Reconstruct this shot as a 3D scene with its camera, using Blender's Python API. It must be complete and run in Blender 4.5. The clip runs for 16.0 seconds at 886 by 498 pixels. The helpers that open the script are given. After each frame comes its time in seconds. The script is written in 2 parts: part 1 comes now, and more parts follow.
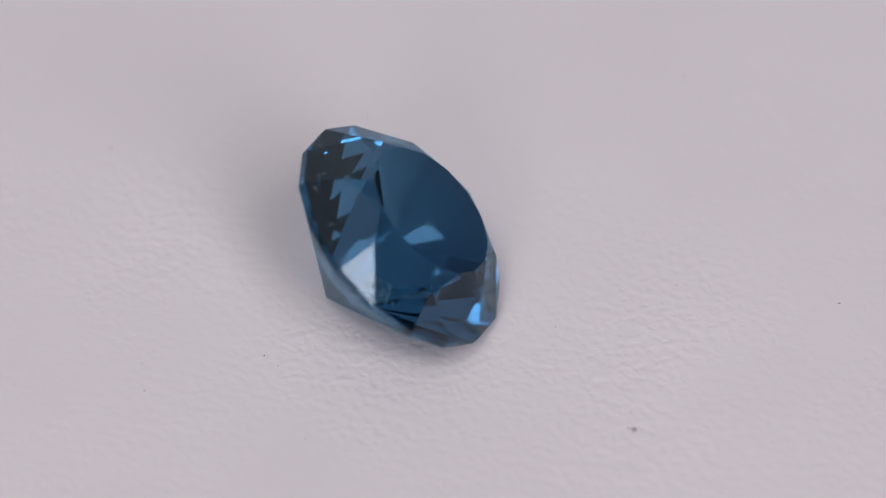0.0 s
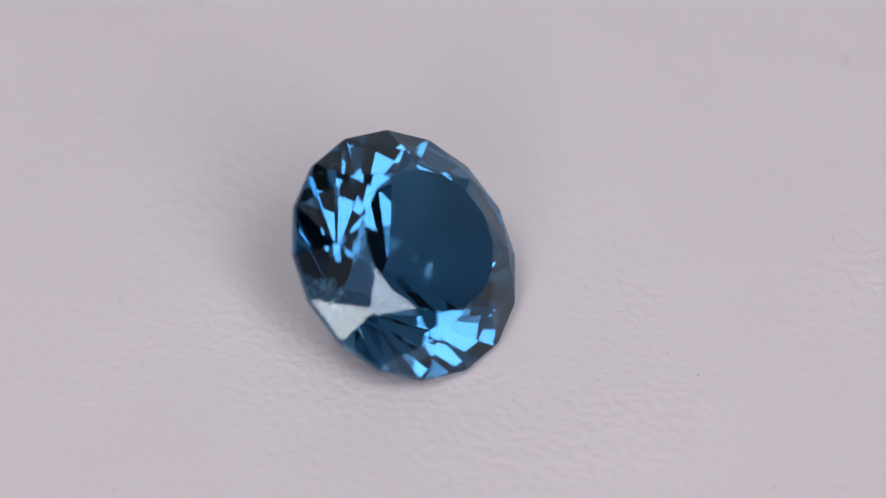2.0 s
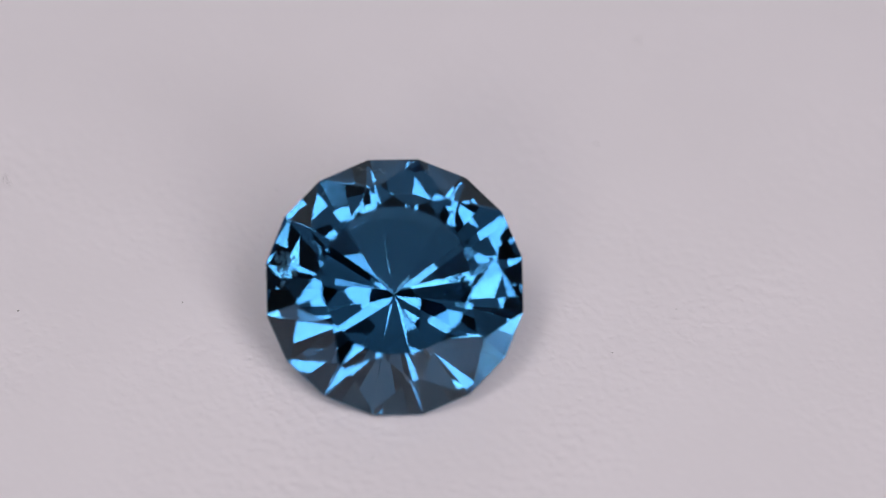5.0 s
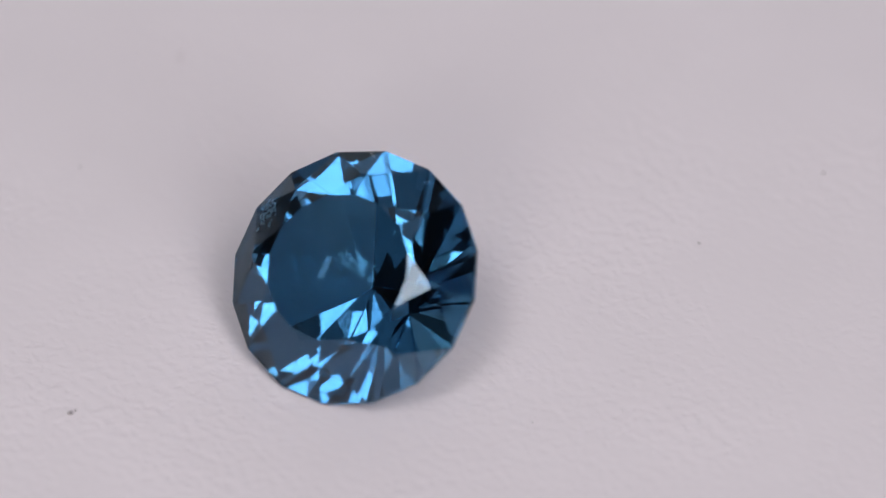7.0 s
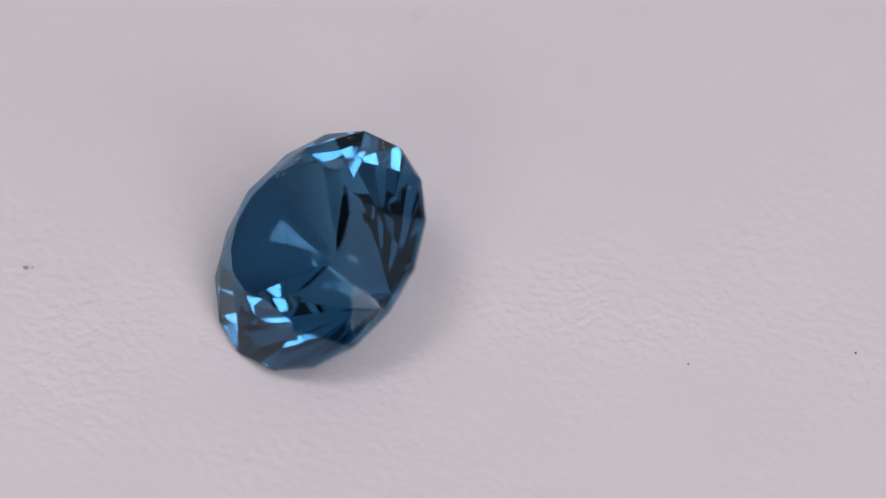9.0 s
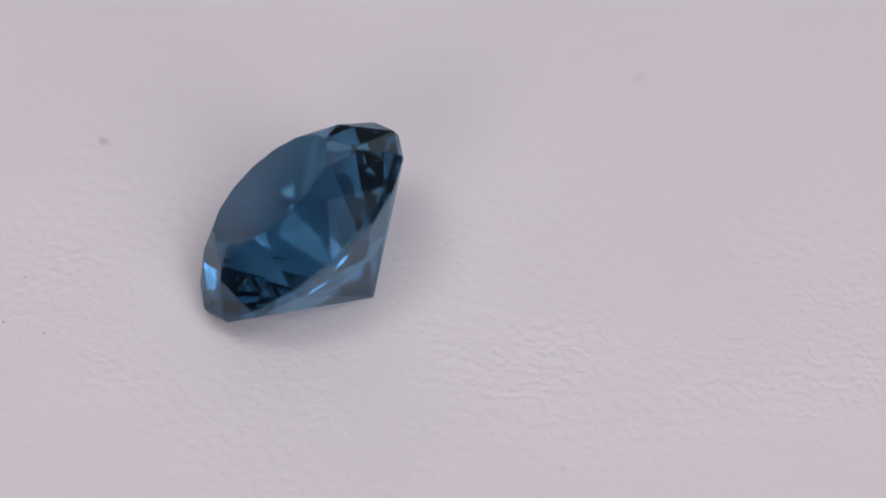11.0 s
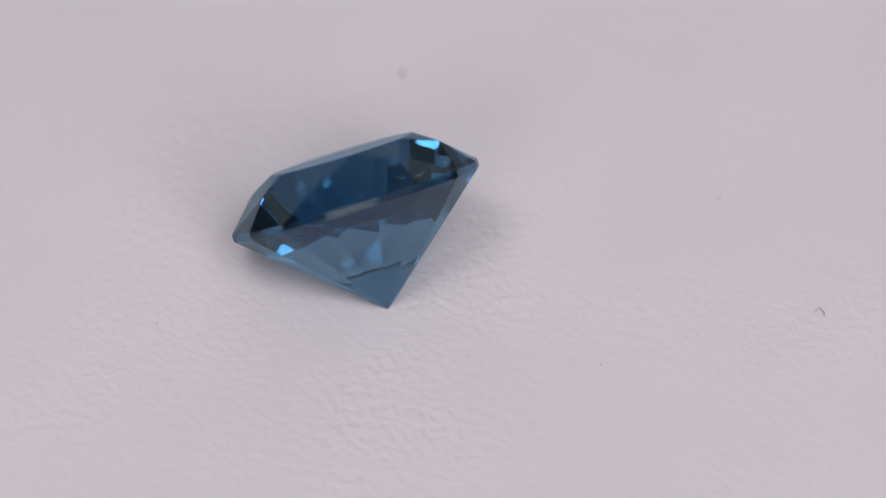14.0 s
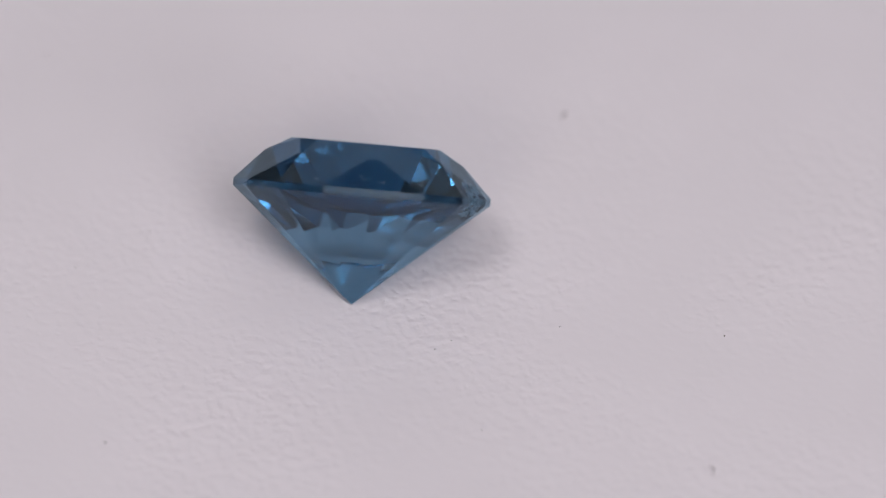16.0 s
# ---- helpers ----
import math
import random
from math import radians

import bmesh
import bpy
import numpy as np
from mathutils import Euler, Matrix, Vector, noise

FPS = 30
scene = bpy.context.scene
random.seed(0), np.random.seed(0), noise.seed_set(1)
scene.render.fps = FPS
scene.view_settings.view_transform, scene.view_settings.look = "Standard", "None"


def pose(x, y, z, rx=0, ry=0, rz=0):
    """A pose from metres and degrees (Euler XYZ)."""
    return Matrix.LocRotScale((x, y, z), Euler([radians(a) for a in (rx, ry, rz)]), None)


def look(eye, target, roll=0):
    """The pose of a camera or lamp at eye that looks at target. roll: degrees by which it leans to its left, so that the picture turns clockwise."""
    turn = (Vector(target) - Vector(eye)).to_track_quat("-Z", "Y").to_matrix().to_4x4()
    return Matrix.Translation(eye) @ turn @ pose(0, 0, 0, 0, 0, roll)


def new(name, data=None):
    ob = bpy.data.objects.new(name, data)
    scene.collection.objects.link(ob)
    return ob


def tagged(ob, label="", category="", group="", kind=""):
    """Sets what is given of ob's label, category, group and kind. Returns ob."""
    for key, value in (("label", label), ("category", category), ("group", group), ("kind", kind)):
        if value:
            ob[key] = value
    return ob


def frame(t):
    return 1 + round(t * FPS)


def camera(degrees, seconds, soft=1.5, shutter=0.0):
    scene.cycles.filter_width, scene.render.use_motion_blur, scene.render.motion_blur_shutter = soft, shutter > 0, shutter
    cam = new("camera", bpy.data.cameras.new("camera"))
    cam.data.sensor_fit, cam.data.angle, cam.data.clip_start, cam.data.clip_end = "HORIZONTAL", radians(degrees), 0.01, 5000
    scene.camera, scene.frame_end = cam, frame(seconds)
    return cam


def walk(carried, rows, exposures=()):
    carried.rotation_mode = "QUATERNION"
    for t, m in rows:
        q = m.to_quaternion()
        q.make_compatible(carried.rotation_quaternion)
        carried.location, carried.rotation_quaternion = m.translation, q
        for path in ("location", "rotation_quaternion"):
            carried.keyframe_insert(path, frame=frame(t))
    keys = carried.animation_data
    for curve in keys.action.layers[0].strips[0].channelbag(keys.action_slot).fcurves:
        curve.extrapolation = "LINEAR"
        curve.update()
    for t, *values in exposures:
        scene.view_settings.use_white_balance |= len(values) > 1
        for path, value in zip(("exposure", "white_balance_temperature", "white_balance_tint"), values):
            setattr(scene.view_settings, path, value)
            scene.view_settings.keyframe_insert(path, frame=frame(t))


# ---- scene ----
# A cut blue gemstone lies on its pavilion on a slowly turning white display disc; the camera stands still.
MM = 0.001

# ---------------------------------------------------------------- camera
cam = camera(4.0, 16.0, soft=1.5)
EYE = (0.0, -0.30714, 0.26887)
STAND = look(EYE, (0, 0, 0), 0.28)
walk(cam, [(0.0, STAND), (16.0, STAND)], [(0.0, -0.05), (3.2, -0.05), (4.2, 0.0), (16.0, 0.0)])
cam.data.dof.use_dof = True
cam.data.dof.focus_distance = 0.4050
cam.data.dof.aperture_fstop = 36.0

# ---------------------------------------------------------------- light
world = bpy.data.worlds.new("world")
scene.world = world
world.use_nodes = True
world.node_tree.nodes["Background"].inputs["Color"].default_value = (0.8, 0.85, 1.0, 1)
world.node_tree.nodes["Background"].inputs["Strength"].default_value = 0.02


def lamp(name, azimuth, elevation, distance, width, height, watts, colour, side=0, up=0):
    """A soft panel lamp that faces the stone; azimuth in degrees to the right of the camera's side; side and up: moved so far within its own plane."""
    a, e = radians(azimuth), radians(elevation)
    at = Vector((math.sin(a) * math.cos(e), -math.cos(a) * math.cos(e), math.sin(e))) * distance
    data = bpy.data.lights.new(name, "AREA")
    data.shape, data.size, data.size_y = "RECTANGLE", width, height
    data.energy, data.color = watts, colour
    ob = new(name, data)
    ob.matrix_world = look(at, (0, 0, 0)) @ pose(side, up, 0)
    return ob


# a tall diffuse panel on one side of the camera, with a wing at its foot and one on its outer edge, and two smaller panels on the other side
COOL = (0.955, 0.945, 0.985)
lamp("panel_lamp", 28.0, 38, 0.55, 0.160, 0.404, 1.37, COOL, -0.025, 0.029)
lamp("panel_wing", 28.0, 38, 0.55, 0.165, 0.058, 0.205, COOL, 0.055, -0.202)
lamp("panel_wing", 28.0, 38, 0.55, 0.037, 0.12, 0.091, COOL, 0.0735, 0.17)
lamp("panel_lamp", -31.0, 62, 0.60, 0.17, 0.20, 0.78, (0.985, 0.96, 0.97))
lamp("panel_lamp", -16.0, 27.5, 0.60, 0.15, 0.13, 0.53, (1.0, 0.93, 0.86))
# added fill lamp, stands in for the dimly lit room behind the camera
lamp("room_fill", 0, 33, 1.34, 1.5, 0.9, 1.3, (0.92, 0.95, 1.0))
# added broad fill from overhead, lifts the stone's dark zones and softens shadows
lamp("overhead_fill", 0, 86, 1.24, 1.2, 1.2, 1.66, (0.90, 0.94, 1.0))
# a broad dim panel behind the stand
lamp("backlight_panel", 180, 25, 0.46, 0.85, 0.28, 0.22, (0.97, 0.97, 1.0))


# ---------------------------------------------------------------- materials
def material(name):
    m = bpy.data.materials.new(name)
    m.use_nodes = True
    n = m.node_tree.nodes
    return m, n, m.node_tree.links, n["Principled BSDF"]


def noise_node(n, l, coord, scale, detail=4, rough=0.55, stretch=None):
    t = n.new("ShaderNodeTexNoise")
    t.inputs["Scale"].default_value, t.inputs["Detail"].default_value, t.inputs["Roughness"].default_value = scale, detail, rough
    if stretch:
        mp = n.new("ShaderNodeMapping")
        mp.inputs["Scale"].default_value = stretch
        l.new(coord, mp.inputs["Vector"])
        coord = mp.outputs["Vector"]
    l.new(coord, t.inputs["Vector"])
    return t.outputs["Fac"]


def mix_colour(n, l, fac, a, b):
    r = n.new("ShaderNodeValToRGB")
    r.color_ramp.elements[0].color, r.color_ramp.elements[1].color = (*a, 1), (*b, 1)
    r.color_ramp.elements[0].position, r.color_ramp.elements[1].position = 0.3, 0.7
    l.new(fac, r.inputs["Fac"])
    return r.outputs["Color"]


def leatherette():
    """White embossed sheet: fine wrinkled grain of about half a millimetre, soft sheen."""
    m, n, l, p = material("white_leatherette")
    co = n.new("ShaderNodeTexCoord").outputs["Object"]
    l.new(mix_colour(n, l, noise_node(n, l, co, 130, 3), (0.795, 0.728, 0.77), (0.825, 0.755, 0.80)), p.inputs["Base Color"])
    p.inputs["Roughness"].default_value = 0.55
    p.inputs["Specular IOR Level"].default_value = 0.35
    v = n.new("ShaderNodeTexVoronoi")
    v.feature, v.inputs["Scale"].default_value = "SMOOTH_F1", 3300
    add = n.new("ShaderNodeVectorMath")
    add.operation = "MULTIPLY_ADD"
    wn = n.new("ShaderNodeTexNoise")
    wn.inputs["Scale"].default_value = 1400
    l.new(co, wn.inputs["Vector"])
    l.new(wn.outputs["Color"], add.inputs[0])
    add.inputs[1].default_value = (0.0005, 0.0005, 0.0)
    l.new(co, add.inputs[2])
    l.new(add.outputs["Vector"], v.inputs["Vector"])
    fine = noise_node(n, l, co, 5200, 3)
    broad = noise_node(n, l, co, 420, 2)
    h = n.new("ShaderNodeMath")
    h.operation = "MULTIPLY_ADD"
    l.new(fine, h.inputs[0])
    h.inputs[1].default_value = 0.35
    l.new(v.outputs["Distance"], h.inputs[2])
    h2 = n.new("ShaderNodeMath")
    h2.operation = "MULTIPLY_ADD"
    l.new(broad, h2.inputs[0])
    h2.inputs[1].default_value = 0.6
    l.new(h.outputs["Value"], h2.inputs[2])
    b = n.new("ShaderNodeBump")
    b.inputs["Strength"].default_value, b.inputs["Distance"].default_value = 0.5, 0.00007
    patch = n.new("ShaderNodeMapRange")
    patch.inputs["From Min"].default_value, patch.inputs["From Max"].default_value = 0.40, 0.62
    patch.inputs["To Min"].default_value, patch.inputs["To Max"].default_value = 0.16, 0.72
    l.new(noise_node(n, l, co, 150, 3), patch.inputs["Value"])
    l.new(patch.outputs["Result"], b.inputs["Strength"])
    l.new(h2.outputs["Value"], b.inputs["Height"])
    l.new(b.outputs["Normal"], p.inputs["Normal"])
    return m


def painted(name, a, b, rough=0.7, scale=3):
    m, n, l, p = material(name)
    co = n.new("ShaderNodeTexCoord").outputs["Object"]
    l.new(mix_colour(n, l, noise_node(n, l, co, scale, 5), a, b), p.inputs["Base Color"])
    p.inputs["Roughness"].default_value = rough
    bp = n.new("ShaderNodeBump")
    bp.inputs["Strength"].default_value, bp.inputs["Distance"].default_value = 0.2, 0.002
    l.new(noise_node(n, l, co, 60, 4), bp.inputs["Height"])
    l.new(bp.outputs["Normal"], p.inputs["Normal"])
    return m


def gem_glass(name, rough):
    """Teal-blue crystal: clear, refracting and tinted within, colourless gloss on its polished facets, faint polishing marks."""
    m, n, l, p = material(name)
    co = n.new("ShaderNodeTexCoord").outputs["Object"]
    zone = noise_node(n, l, co, 260, 2)
    bp = n.new("ShaderNodeBump")
    bp.inputs["Strength"].default_value, bp.inputs["Distance"].default_value = 0.02, 0.00001
    l.new(noise_node(n, l, co, 1500, 3, 0.5, (1, 4, 1)), bp.inputs["Height"])
    p.inputs["Transmission Weight"].default_value, p.inputs["IOR"].default_value = 1.0, GEM_IOR
    p.inputs["Roughness"].default_value = rough
    p.inputs["Base Color"].default_value = [c * c for c in GEM_LIGHT] + [1]
    g = n.new("ShaderNodeBsdfGlass")
    g.inputs["IOR"].default_value, g.inputs["Roughness"].default_value = GEM_IOR, rough
    l.new(mix_colour(n, l, zone, GEM_DARK, GEM_LIGHT), g.inputs["Color"])
    polish = n.new("ShaderNodeBsdfAnisotropic")
    polish.inputs["Color"].default_value = (0.030, 0.030, 0.032, 1)
    polish.inputs["Roughness"].default_value = rough
    for shader in (p, g, polish):
        l.new(bp.outputs["Normal"], shader.inputs["Normal"])
    both, whole = n.new("ShaderNodeMixShader"), n.new("ShaderNodeAddShader")
    both.inputs["Fac"].default_value = 0.88
    l.new(p.outputs["BSDF"], both.inputs[1])
    l.new(g.outputs["BSDF"], both.inputs[2])
    l.new(both.outputs["Shader"], whole.inputs[0])
    l.new(polish.outputs["BSDF"], whole.inputs[1])
    l.new(whole.outputs["Shader"], n["Material Output"].inputs["Surface"])
    return m


GEM_IOR, GEM_DARK, GEM_LIGHT = 1.60, (0.335, 0.525, 0.66), (0.37, 0.565, 0.69)
LEATHER = leatherette()
GEM = gem_glass("blue_gemstone", 0.006)
GEM_BELOW = gem_glass("blue_gemstone_duller_polish", 0.02)
GEM_EDGE = gem_glass("blue_gemstone_ground_edge", 0.22)
DESK = painted("dark_desk_paint", (0.05, 0.05, 0.052), (0.075, 0.073, 0.073), 0.5, 4)
WALL = painted("dark_grey_wall_paint", (0.07, 0.072, 0.075), (0.10, 0.102, 0.106))
PALE = painted("mid_grey_wall_paint", (0.27, 0.27, 0.275), (0.32, 0.32, 0.325))
DARK = painted("dark_wall_paint", (0.10, 0.102, 0.105), (0.13, 0.132, 0.135))
DUST = painted("dark_dust", (0.09, 0.08, 0.075), (0.19, 0.16, 0.15), 0.9, 9000)
LINT = painted("grey_lint", (0.26, 0.23, 0.24), (0.42, 0.38, 0.39), 0.9, 9000)
MINERAL = painted("white_mineral", (0.55, 0.62, 0.68), (0.9, 0.93, 0.95), 0.35, 4000)


# ---------------------------------------------------------------- mesh helpers
def mesh_of(name, bm, mat, smooth=False):
    me = bpy.data.meshes.new(name)
    bm.to_mesh(me)
    bm.free()
    me.materials.append(mat)
    for f in me.polygons:
        f.use_smooth = smooth
    return me


def part(name, bm, mat, parent=None, label="", smooth=False):
    ob = new(name, mesh_of(name, bm, mat, smooth))
    ob.parent = parent
    return tagged(ob, label) if label else ob


def slab(x0, x1, y0, y1, z0, z1):
    bm = bmesh.new()
    bmesh.ops.create_cube(bm, size=1, matrix=Matrix.Translation(((x0 + x1) / 2, (y0 + y1) / 2, (z0 + z1) / 2)) @ Matrix.Diagonal((x1 - x0, y1 - y0, z1 - z0, 1)))
    return bm


def cut_solid(planes, size):
    """The convex solid inside all planes (normal, distance), cut out of a cube as a stone is cut on a lap."""
    bm = bmesh.new()
    bmesh.ops.create_cube(bm, size=size)
    for normal, d in planes:
        cut = bmesh.ops.bisect_plane(bm, geom=bm.verts[:] + bm.edges[:] + bm.faces[:], dist=1e-5, plane_co=normal * d, plane_no=normal, clear_outer=True)
        rim = [e for e in cut["geom_cut"] if isinstance(e, bmesh.types.BMEdge)]
        if len(rim) > 2:
            bmesh.ops.contextual_create(bm, geom=rim)
    bmesh.ops.remove_doubles(bm, verts=bm.verts[:], dist=2e-3)
    bmesh.ops.recalc_face_normals(bm, faces=bm.faces[:])
    return bm


# ---------------------------------------------------------------- the room round the stand
DESK_TOP = -0.008
tagged(part("desk_surface", slab(-0.7, 0.7, -1.2, 0.5, DESK_TOP - 0.03, DESK_TOP), DESK), "dark painted desk surface under the display disc", kind="structure")
tagged(part("wall_north", slab(-0.8, 0.8, 0.5, 0.6, DESK_TOP - 0.03, 1.3), PALE), "plain mid-grey backdrop wall", kind="structure")
tagged(part("wall_east", slab(0.7, 0.8, -1.2, 0.5, DESK_TOP - 0.03, 1.3), WALL), "plain dark grey painted wall", kind="structure")
tagged(part("wall_west", slab(-0.8, -0.7, -1.2, 0.5, DESK_TOP - 0.03, 1.3), WALL), "plain dark grey painted wall", kind="structure")
tagged(part("wall_south", slab(-0.8, 0.8, -1.3, -1.2, DESK_TOP - 0.03, 1.3), WALL), "plain dark grey painted wall", kind="structure")
tagged(part("ceiling", slab(-0.8, 0.8, -1.3, 0.6, 1.3, 1.4), DARK), "plain dark painted ceiling", kind="structure")

# ---------------------------------------------------------------- the turning disc and what lies on it
disc = tagged(new("turntable"), "round white leatherette-covered display turntable on the desk", "turntable")


def disc_mesh(radius, low, high, bevel):
    bm = bmesh.new()
    bmesh.ops.create_cone(bm, cap_ends=True, segments=160, radius1=radius, radius2=radius, depth=high - low, matrix=Matrix.Translation((0, 0, (low + high) / 2)))
    rim = [e for e in bm.edges if abs(e.verts[0].co.z - e.verts[1].co.z) < 1e-6 and len(e.link_faces) == 2]
    bmesh.ops.bevel(bm, geom=rim, offset=bevel, segments=3, affect="EDGES", profile=0.5)
    return bm


part("platter", disc_mesh(0.062, DESK_TOP, -0.0015, 0.001), DESK, disc, "dark plastic platter")
part("cover", disc_mesh(0.060, -0.0015, 0.0, 0.0006), LEATHER, disc, "white leatherette cover with a fine wrinkled grain")


def crumb(radius, seed, flat=0.6):
    rnd = random.Random(seed)
    bm = bmesh.new()
    bmesh.ops.create_icosphere(bm, subdivisions=2, radius=radius)
    for v in bm.verts:
        k = 0.7 + 0.5 * noise.noise(v.co / radius * 1.3 + Vector((seed * 3.1, 0, 0)))
        v.co = Vector((v.co.x * k * rnd.uniform(0.9, 1.1), v.co.y * k, v.co.z * k * flat))
    return bm


def lint(points, radius):
    """A bent bristle: a thin tube along a few points."""
    bm = bmesh.new()
    rings = []
    for i, q in enumerate(points):
        a, b = Vector(points[max(i - 1, 0)]), Vector(points[min(i + 1, len(points) - 1)])
        side = (b - a).cross(Vector((0, 0, 1))).normalized()
        up = side.cross(b - a).normalized()
        r = radius * (0.45 if i in (0, len(points) - 1) else 1.0)
        rings.append([bm.verts.new(Vector(q) + (side * math.cos(k) + up * math.sin(k)) * r) for k in [j * math.pi / 3 for j in range(6)]])
    for a, b in zip(rings, rings[1:]):
        for j in range(6):
            bm.faces.new((a[j], a[(j + 1) % 6], b[(j + 1) % 6], b[j]))
    bm.faces.new(rings[0][::-1])
    bm.faces.new(rings[-1])
    return bm


def speck(name, x, y, radius, mat, seed, label=""):
    ob = part(name, crumb(radius * MM, seed), mat, disc, label, True)
    ob.location = (x * MM, y * MM, radius * 0.25 * MM)


# x, y and radius in millimetres on the disc
for i, (x, y, r) in enumerate([
        (6.32, 18.78, 0.10), (-12.79, 9.24, 0.065), (10.91, 3.14, 0.045), (-1.15, -6.60, 0.035), (6.75, -1.19, 0.032),
        (-6.29, -4.44, 0.035), (-2.53, -2.70, 0.04), (-2.08, -3.19, 0.03), (-1.19, -11.87, 0.05), (2.45, 6.87, 0.035), (0.53, 9.12, 0.03),
        (15.83, 0.08, 0.05), (10.62, 0.90, 0.035), (-7.75, 7.37, 0.055), (-6.41, -3.16, 0.025), (9.53, 3.44, 0.035), (10.86, 11.06, 0.04)]):
    speck("dust_speck", x, y, r * 0.85, DUST, i + 1)
speck("lint_ball", 9.26, -6.08, 0.11, LINT, 31, "greyish lint crumb")
speck("lint_ball", 9.08, -6.00, 0.06, LINT, 32)
hair = part("bristle", lint([(-0.10 * MM, 0.20 * MM, 0.05 * MM), (-0.03 * MM, 0.06 * MM, 0.07 * MM), (0.03 * MM, -0.10 * MM, 0.06 * MM), (0.02 * MM, -0.22 * MM, 0.03 * MM)], 0.015 * MM), LINT, disc, "short dark bent bristle", True)
hair.location, hair.rotation_euler = (-7.63 * MM, -11.89 * MM, 0), (0, 0, radians(-110))
speck("lint_ball", -7.45, -11.75, 0.05, LINT, 33)

# ---------------------------------------------------------------- the gemstone
R, PAVILION, GIRDLE, CROWN, TABLE = 4.153, 3.530, 0.231, 1.433, 0.577
STEP = math.pi / 8
APOTHEM = R * math.cos(STEP / 2)
Z_GIRDLE = PAVILION + GIRDLE
Z_TABLE = Z_GIRDLE + CROWN
REST = 40.9
MEET = 3.20


def facet(azimuth, degrees, up, through_r, through_z):
    """A facet plane at that azimuth, leaning by so many degrees from the girdle's plane, through a point of its own azimuth."""
    a, s, c = azimuth, math.sin(radians(degrees)), math.cos(radians(degrees)) * up
    return Vector((s * math.cos(a), s * math.sin(a), c)), through_r * s + through_z * c


def three(p, q, r):
    """The plane through three points, facing away from the stone's axis, as (normal, distance)."""
    n = (q - p).cross(r - p).normalized()
    return (n, n.dot(p)) if n.dot(p) > 0 or n.z > 0 else (-n, -n.dot(p))


def gem_planes():
    """A brilliant cut: 16-sided girdle, eight kites, split stars and split upper halves on the crown, 16 long facets below."""
    rnd = random.Random(11)
    j = lambda k: rnd.uniform(-k, k)
    ring = lambda k, r, z: Vector((r * math.cos(k * STEP), r * math.sin(k * STEP), z))
    planes = []
    for k in range(16):
        a = k * STEP
        planes.append((Vector((math.cos(a), math.sin(a), 0)), APOTHEM + (j(0.02) if k else 0)))
        planes.append(facet(a, REST + (j(0.4) if k else 0), -1, APOTHEM, PAVILION + j(0.01)))
    slope = CROWN / (R - R * TABLE)
    meet_z = Z_TABLE - slope * (MEET * math.cos(STEP) - R * TABLE)
    for k in range(1, 16, 2):
        a = (k + 0.5) * STEP
        planes.append(facet(a, math.degrees(math.atan(slope)) + j(0.25), 1, R * TABLE, Z_TABLE + j(0.01)))
        meet = ring(k + 1.5, MEET + j(0.02), meet_z + j(0.02))
        for side in (-1, 1):
            corner = ring(k + 1.5 + side, R, Z_GIRDLE)
            planes.append(three(meet, corner, ring(k + 1.5, R, Z_GIRDLE + j(0.02))))
            planes.append(three(meet, ring(k + 1.5 + side, R * TABLE, Z_TABLE), ring(k + 1.5, R * TABLE, Z_TABLE)))
    planes.append((Vector((0, 0, 1)), Z_TABLE))
    return planes


stone = cut_solid(gem_planes(), 24)
bmesh.ops.scale(stone, vec=(MM, MM, MM), verts=stone.verts[:])
LOW = min((Matrix.Rotation(radians(REST), 3, "Y") @ v.co).z for v in stone.verts)
gem = tagged(new("gemstone"), "teal-blue brilliant-cut round gemstone lying tilted on the white disc", "gemstone")
cut = part("cut_stone", stone, GEM, gem, "clear teal-blue faceted stone with a large table")
cut.data.materials.append(GEM_BELOW)
cut.data.materials.append(GEM_EDGE)
for face in cut.data.polygons:
    face.material_index = 1 if face.normal.z < -0.3 else 2 if face.normal.z < 0.3 else 0



def mineral_cluster(seed, count, spread):
    """A knot of tiny white crystals inside the stone."""
    rnd = random.Random(seed)
    bm = bmesh.new()
    for i in range(count):
        at = Vector([rnd.gauss(0, spread) for _ in range(3)])
        r = rnd.uniform(0.25, 0.7) * spread
        made = bmesh.ops.create_icosphere(bm, subdivisions=1, radius=r * MM, matrix=Matrix.Translation(at * MM) @ Euler([rnd.uniform(0, 3) for _ in range(3)]).to_matrix().to_4x4() @ Matrix.Diagonal((1, 0.7, 0.35, 1)))
        for v in made["verts"]:
            v.co += Vector([rnd.uniform(-0.2, 0.2) * r * MM for _ in range(3)])
    return bm


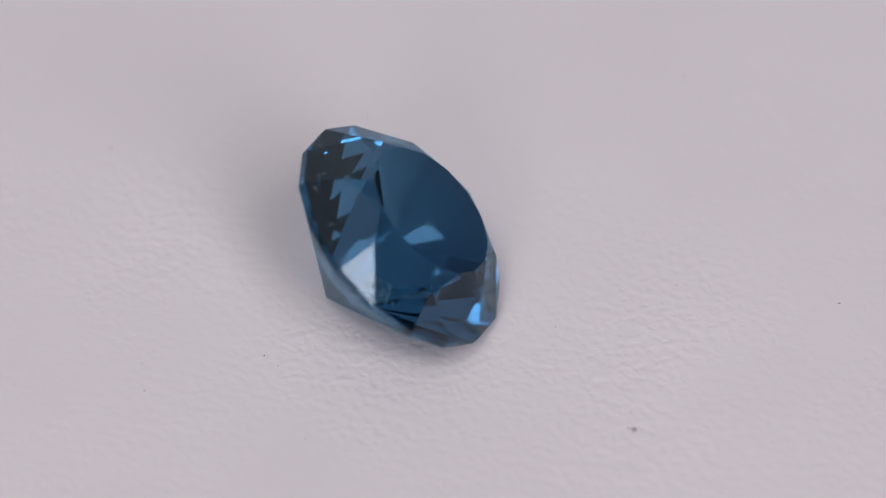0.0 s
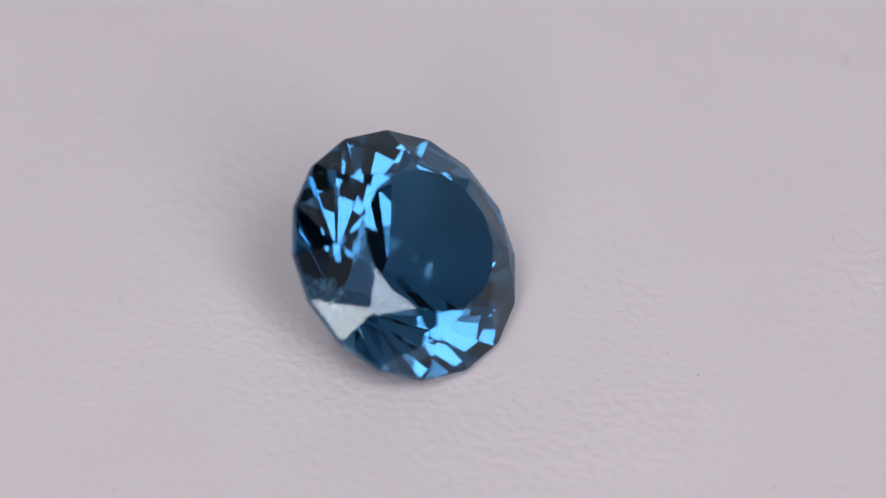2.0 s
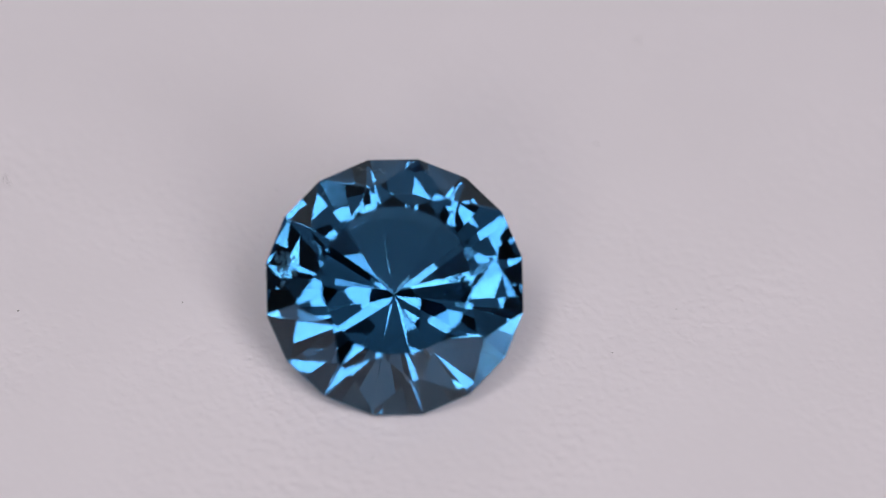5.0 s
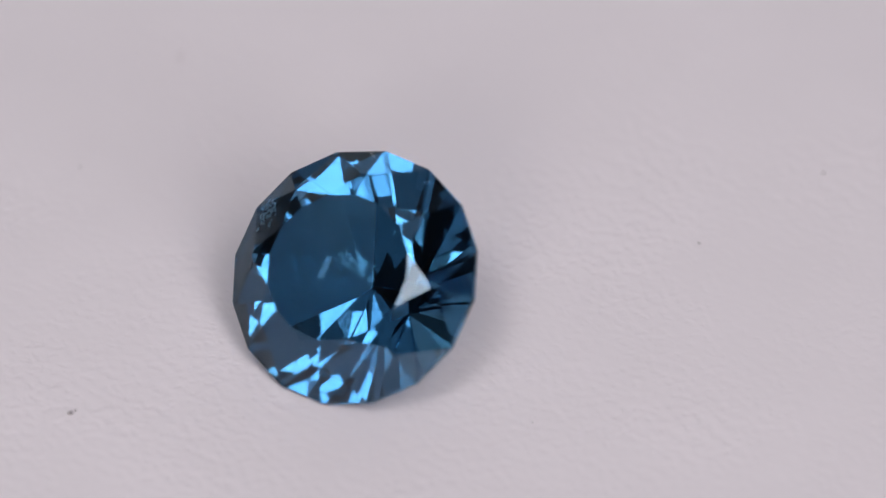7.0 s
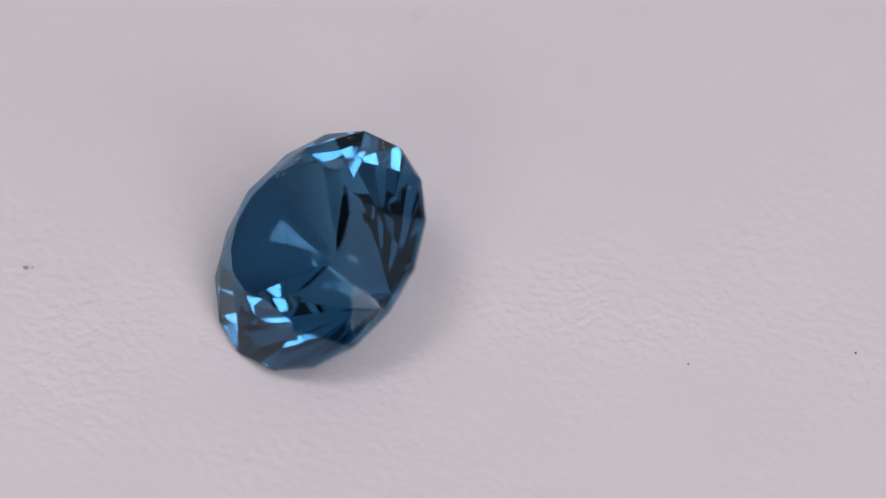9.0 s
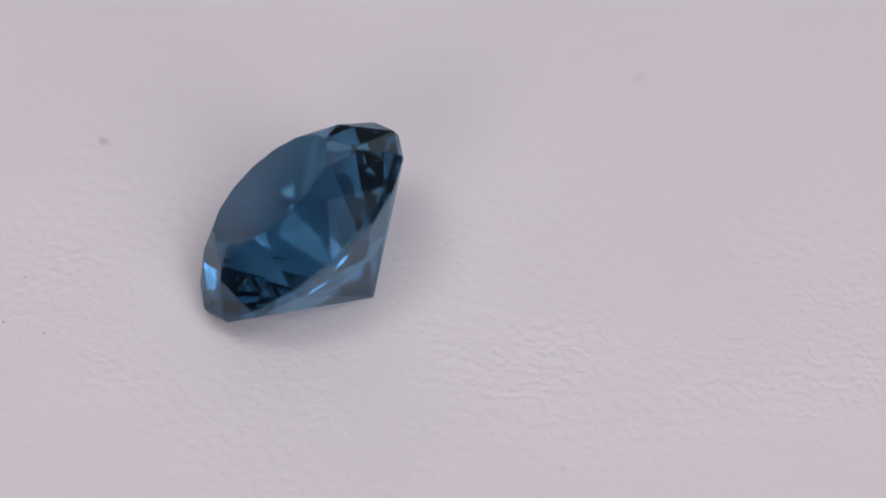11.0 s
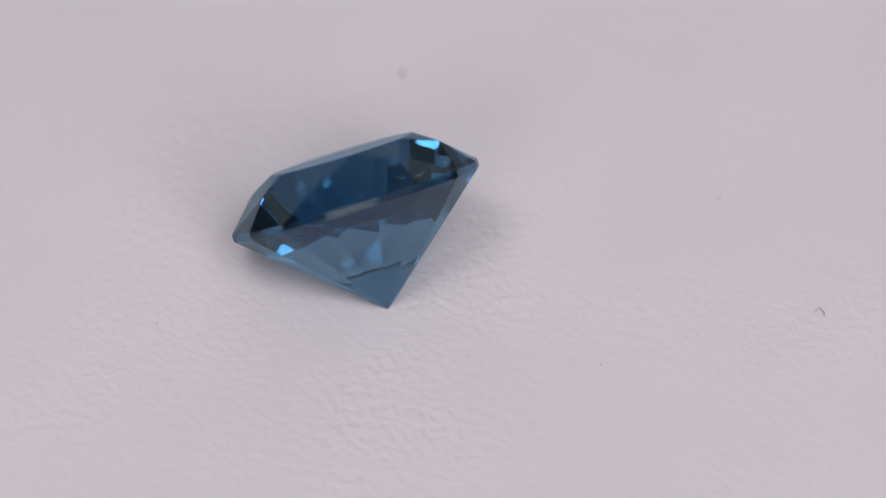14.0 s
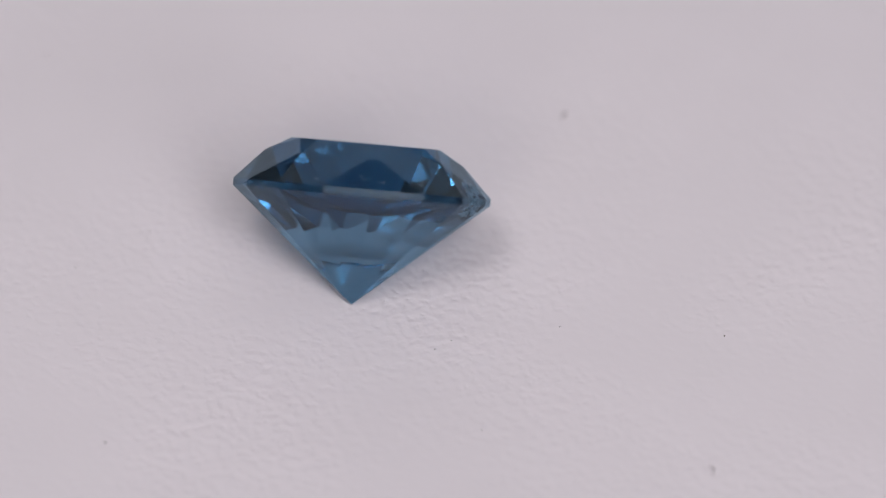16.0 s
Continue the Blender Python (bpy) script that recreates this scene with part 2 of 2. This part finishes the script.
knot = part("inclusion", mineral_cluster(5, 60, 0.17), MINERAL, gem, "cloudy white crystal inclusion near the girdle")
knot.location = (-0.72 * MM, -3.30 * MM, 3.70 * MM)
for seed, at in ((8, (-3.05, -2.15, 4.05)), (9, (-3.62, 1.05, 3.95)), (12, (-3.70, -0.95, 3.98))):
    chip = part("inclusion", mineral_cluster(seed, 9, 0.05), MINERAL, gem, "small white crystal specks near the girdle")
    chip.location = [c * MM for c in at]
wisp = part("feather", lint([(-3.63 * MM, -0.62 * MM, 4.06 * MM), (-3.70 * MM, -0.40 * MM, 4.00 * MM), (-3.62 * MM, -0.32 * MM, 4.08 * MM), (-3.50 * MM, -0.28 * MM, 4.18 * MM)], 0.012 * MM), MINERAL, gem, "thin white hooked fracture under the crown", True)

# ---------------------------------------------------------------- movement
# seconds, turn of the disc in degrees, and its place in millimetres
SPIN = [
    (0.00, -0.46, -3.134, -2.522),
    (0.50, -8.96, -3.013, -2.469),
    (1.00, -17.71, -2.714, -2.494),
    (1.50, -25.84, -2.771, -2.451),
    (2.00, -34.31, -2.654, -2.477),
    (2.50, -42.65, -2.555, -2.520),
    (3.00, -51.46, -2.337, -2.569),
    (3.50, -59.97, -2.104, -2.636),
    (4.00, -68.01, -1.989, -2.734),
    (5.25, -89.20, -1.612, -3.282),
    (6.50, -110.39, -1.600, -3.374),
    (7.00, -119.10, -1.970, -2.865),
    (7.50, -127.96, -2.069, -2.681),
    (8.00, -136.54, -2.088, -2.638),
    (8.50, -144.95, -2.183, -2.347),
    (9.00, -153.61, -2.387, -2.358),
    (10.25, -175.28, -2.722, -2.228),
    (11.50, -196.95, -2.799, -2.091),
    (12.00, -205.31, -2.659, -2.093),
    (12.50, -213.79, -2.497, -2.144),
    (13.00, -222.37, -2.288, -2.212),
    (13.50, -231.49, -2.107, -2.281),
    (14.00, -239.86, -1.954, -2.347),
    (14.50, -248.17, -1.813, -2.439),
    (15.00, -256.73, -2.175, -2.534),
    (15.50, -265.44, -2.573, -2.422),
    (16.00, -273.93, -2.760, -2.150),
]


def motions():
    """The disc turns and drifts a little on the desk; the stone rides on it."""
    on_disc = pose(-0.639 * MM, 0.106 * MM, -LOW + 0.00002, 0, 0, -3.28) @ pose(0, 0, 0, 0, REST, 0)
    turns = [(t, pose(x * MM, y * MM, 0, 0, 0, a)) for t, a, x, y in SPIN]
    walk(disc, turns)
    walk(gem, [(t, pose(*slide(t), 0) @ m @ on_disc) for t, m in turns])


def slide(t):
    """How far the stone has crept on the sheet, in metres."""
    k = max(0.0, 1.0 - abs(t - 7.5) / 3.6) ** 0.5
    return 0.05 * MM * k, -0.20 * MM * k


motions()
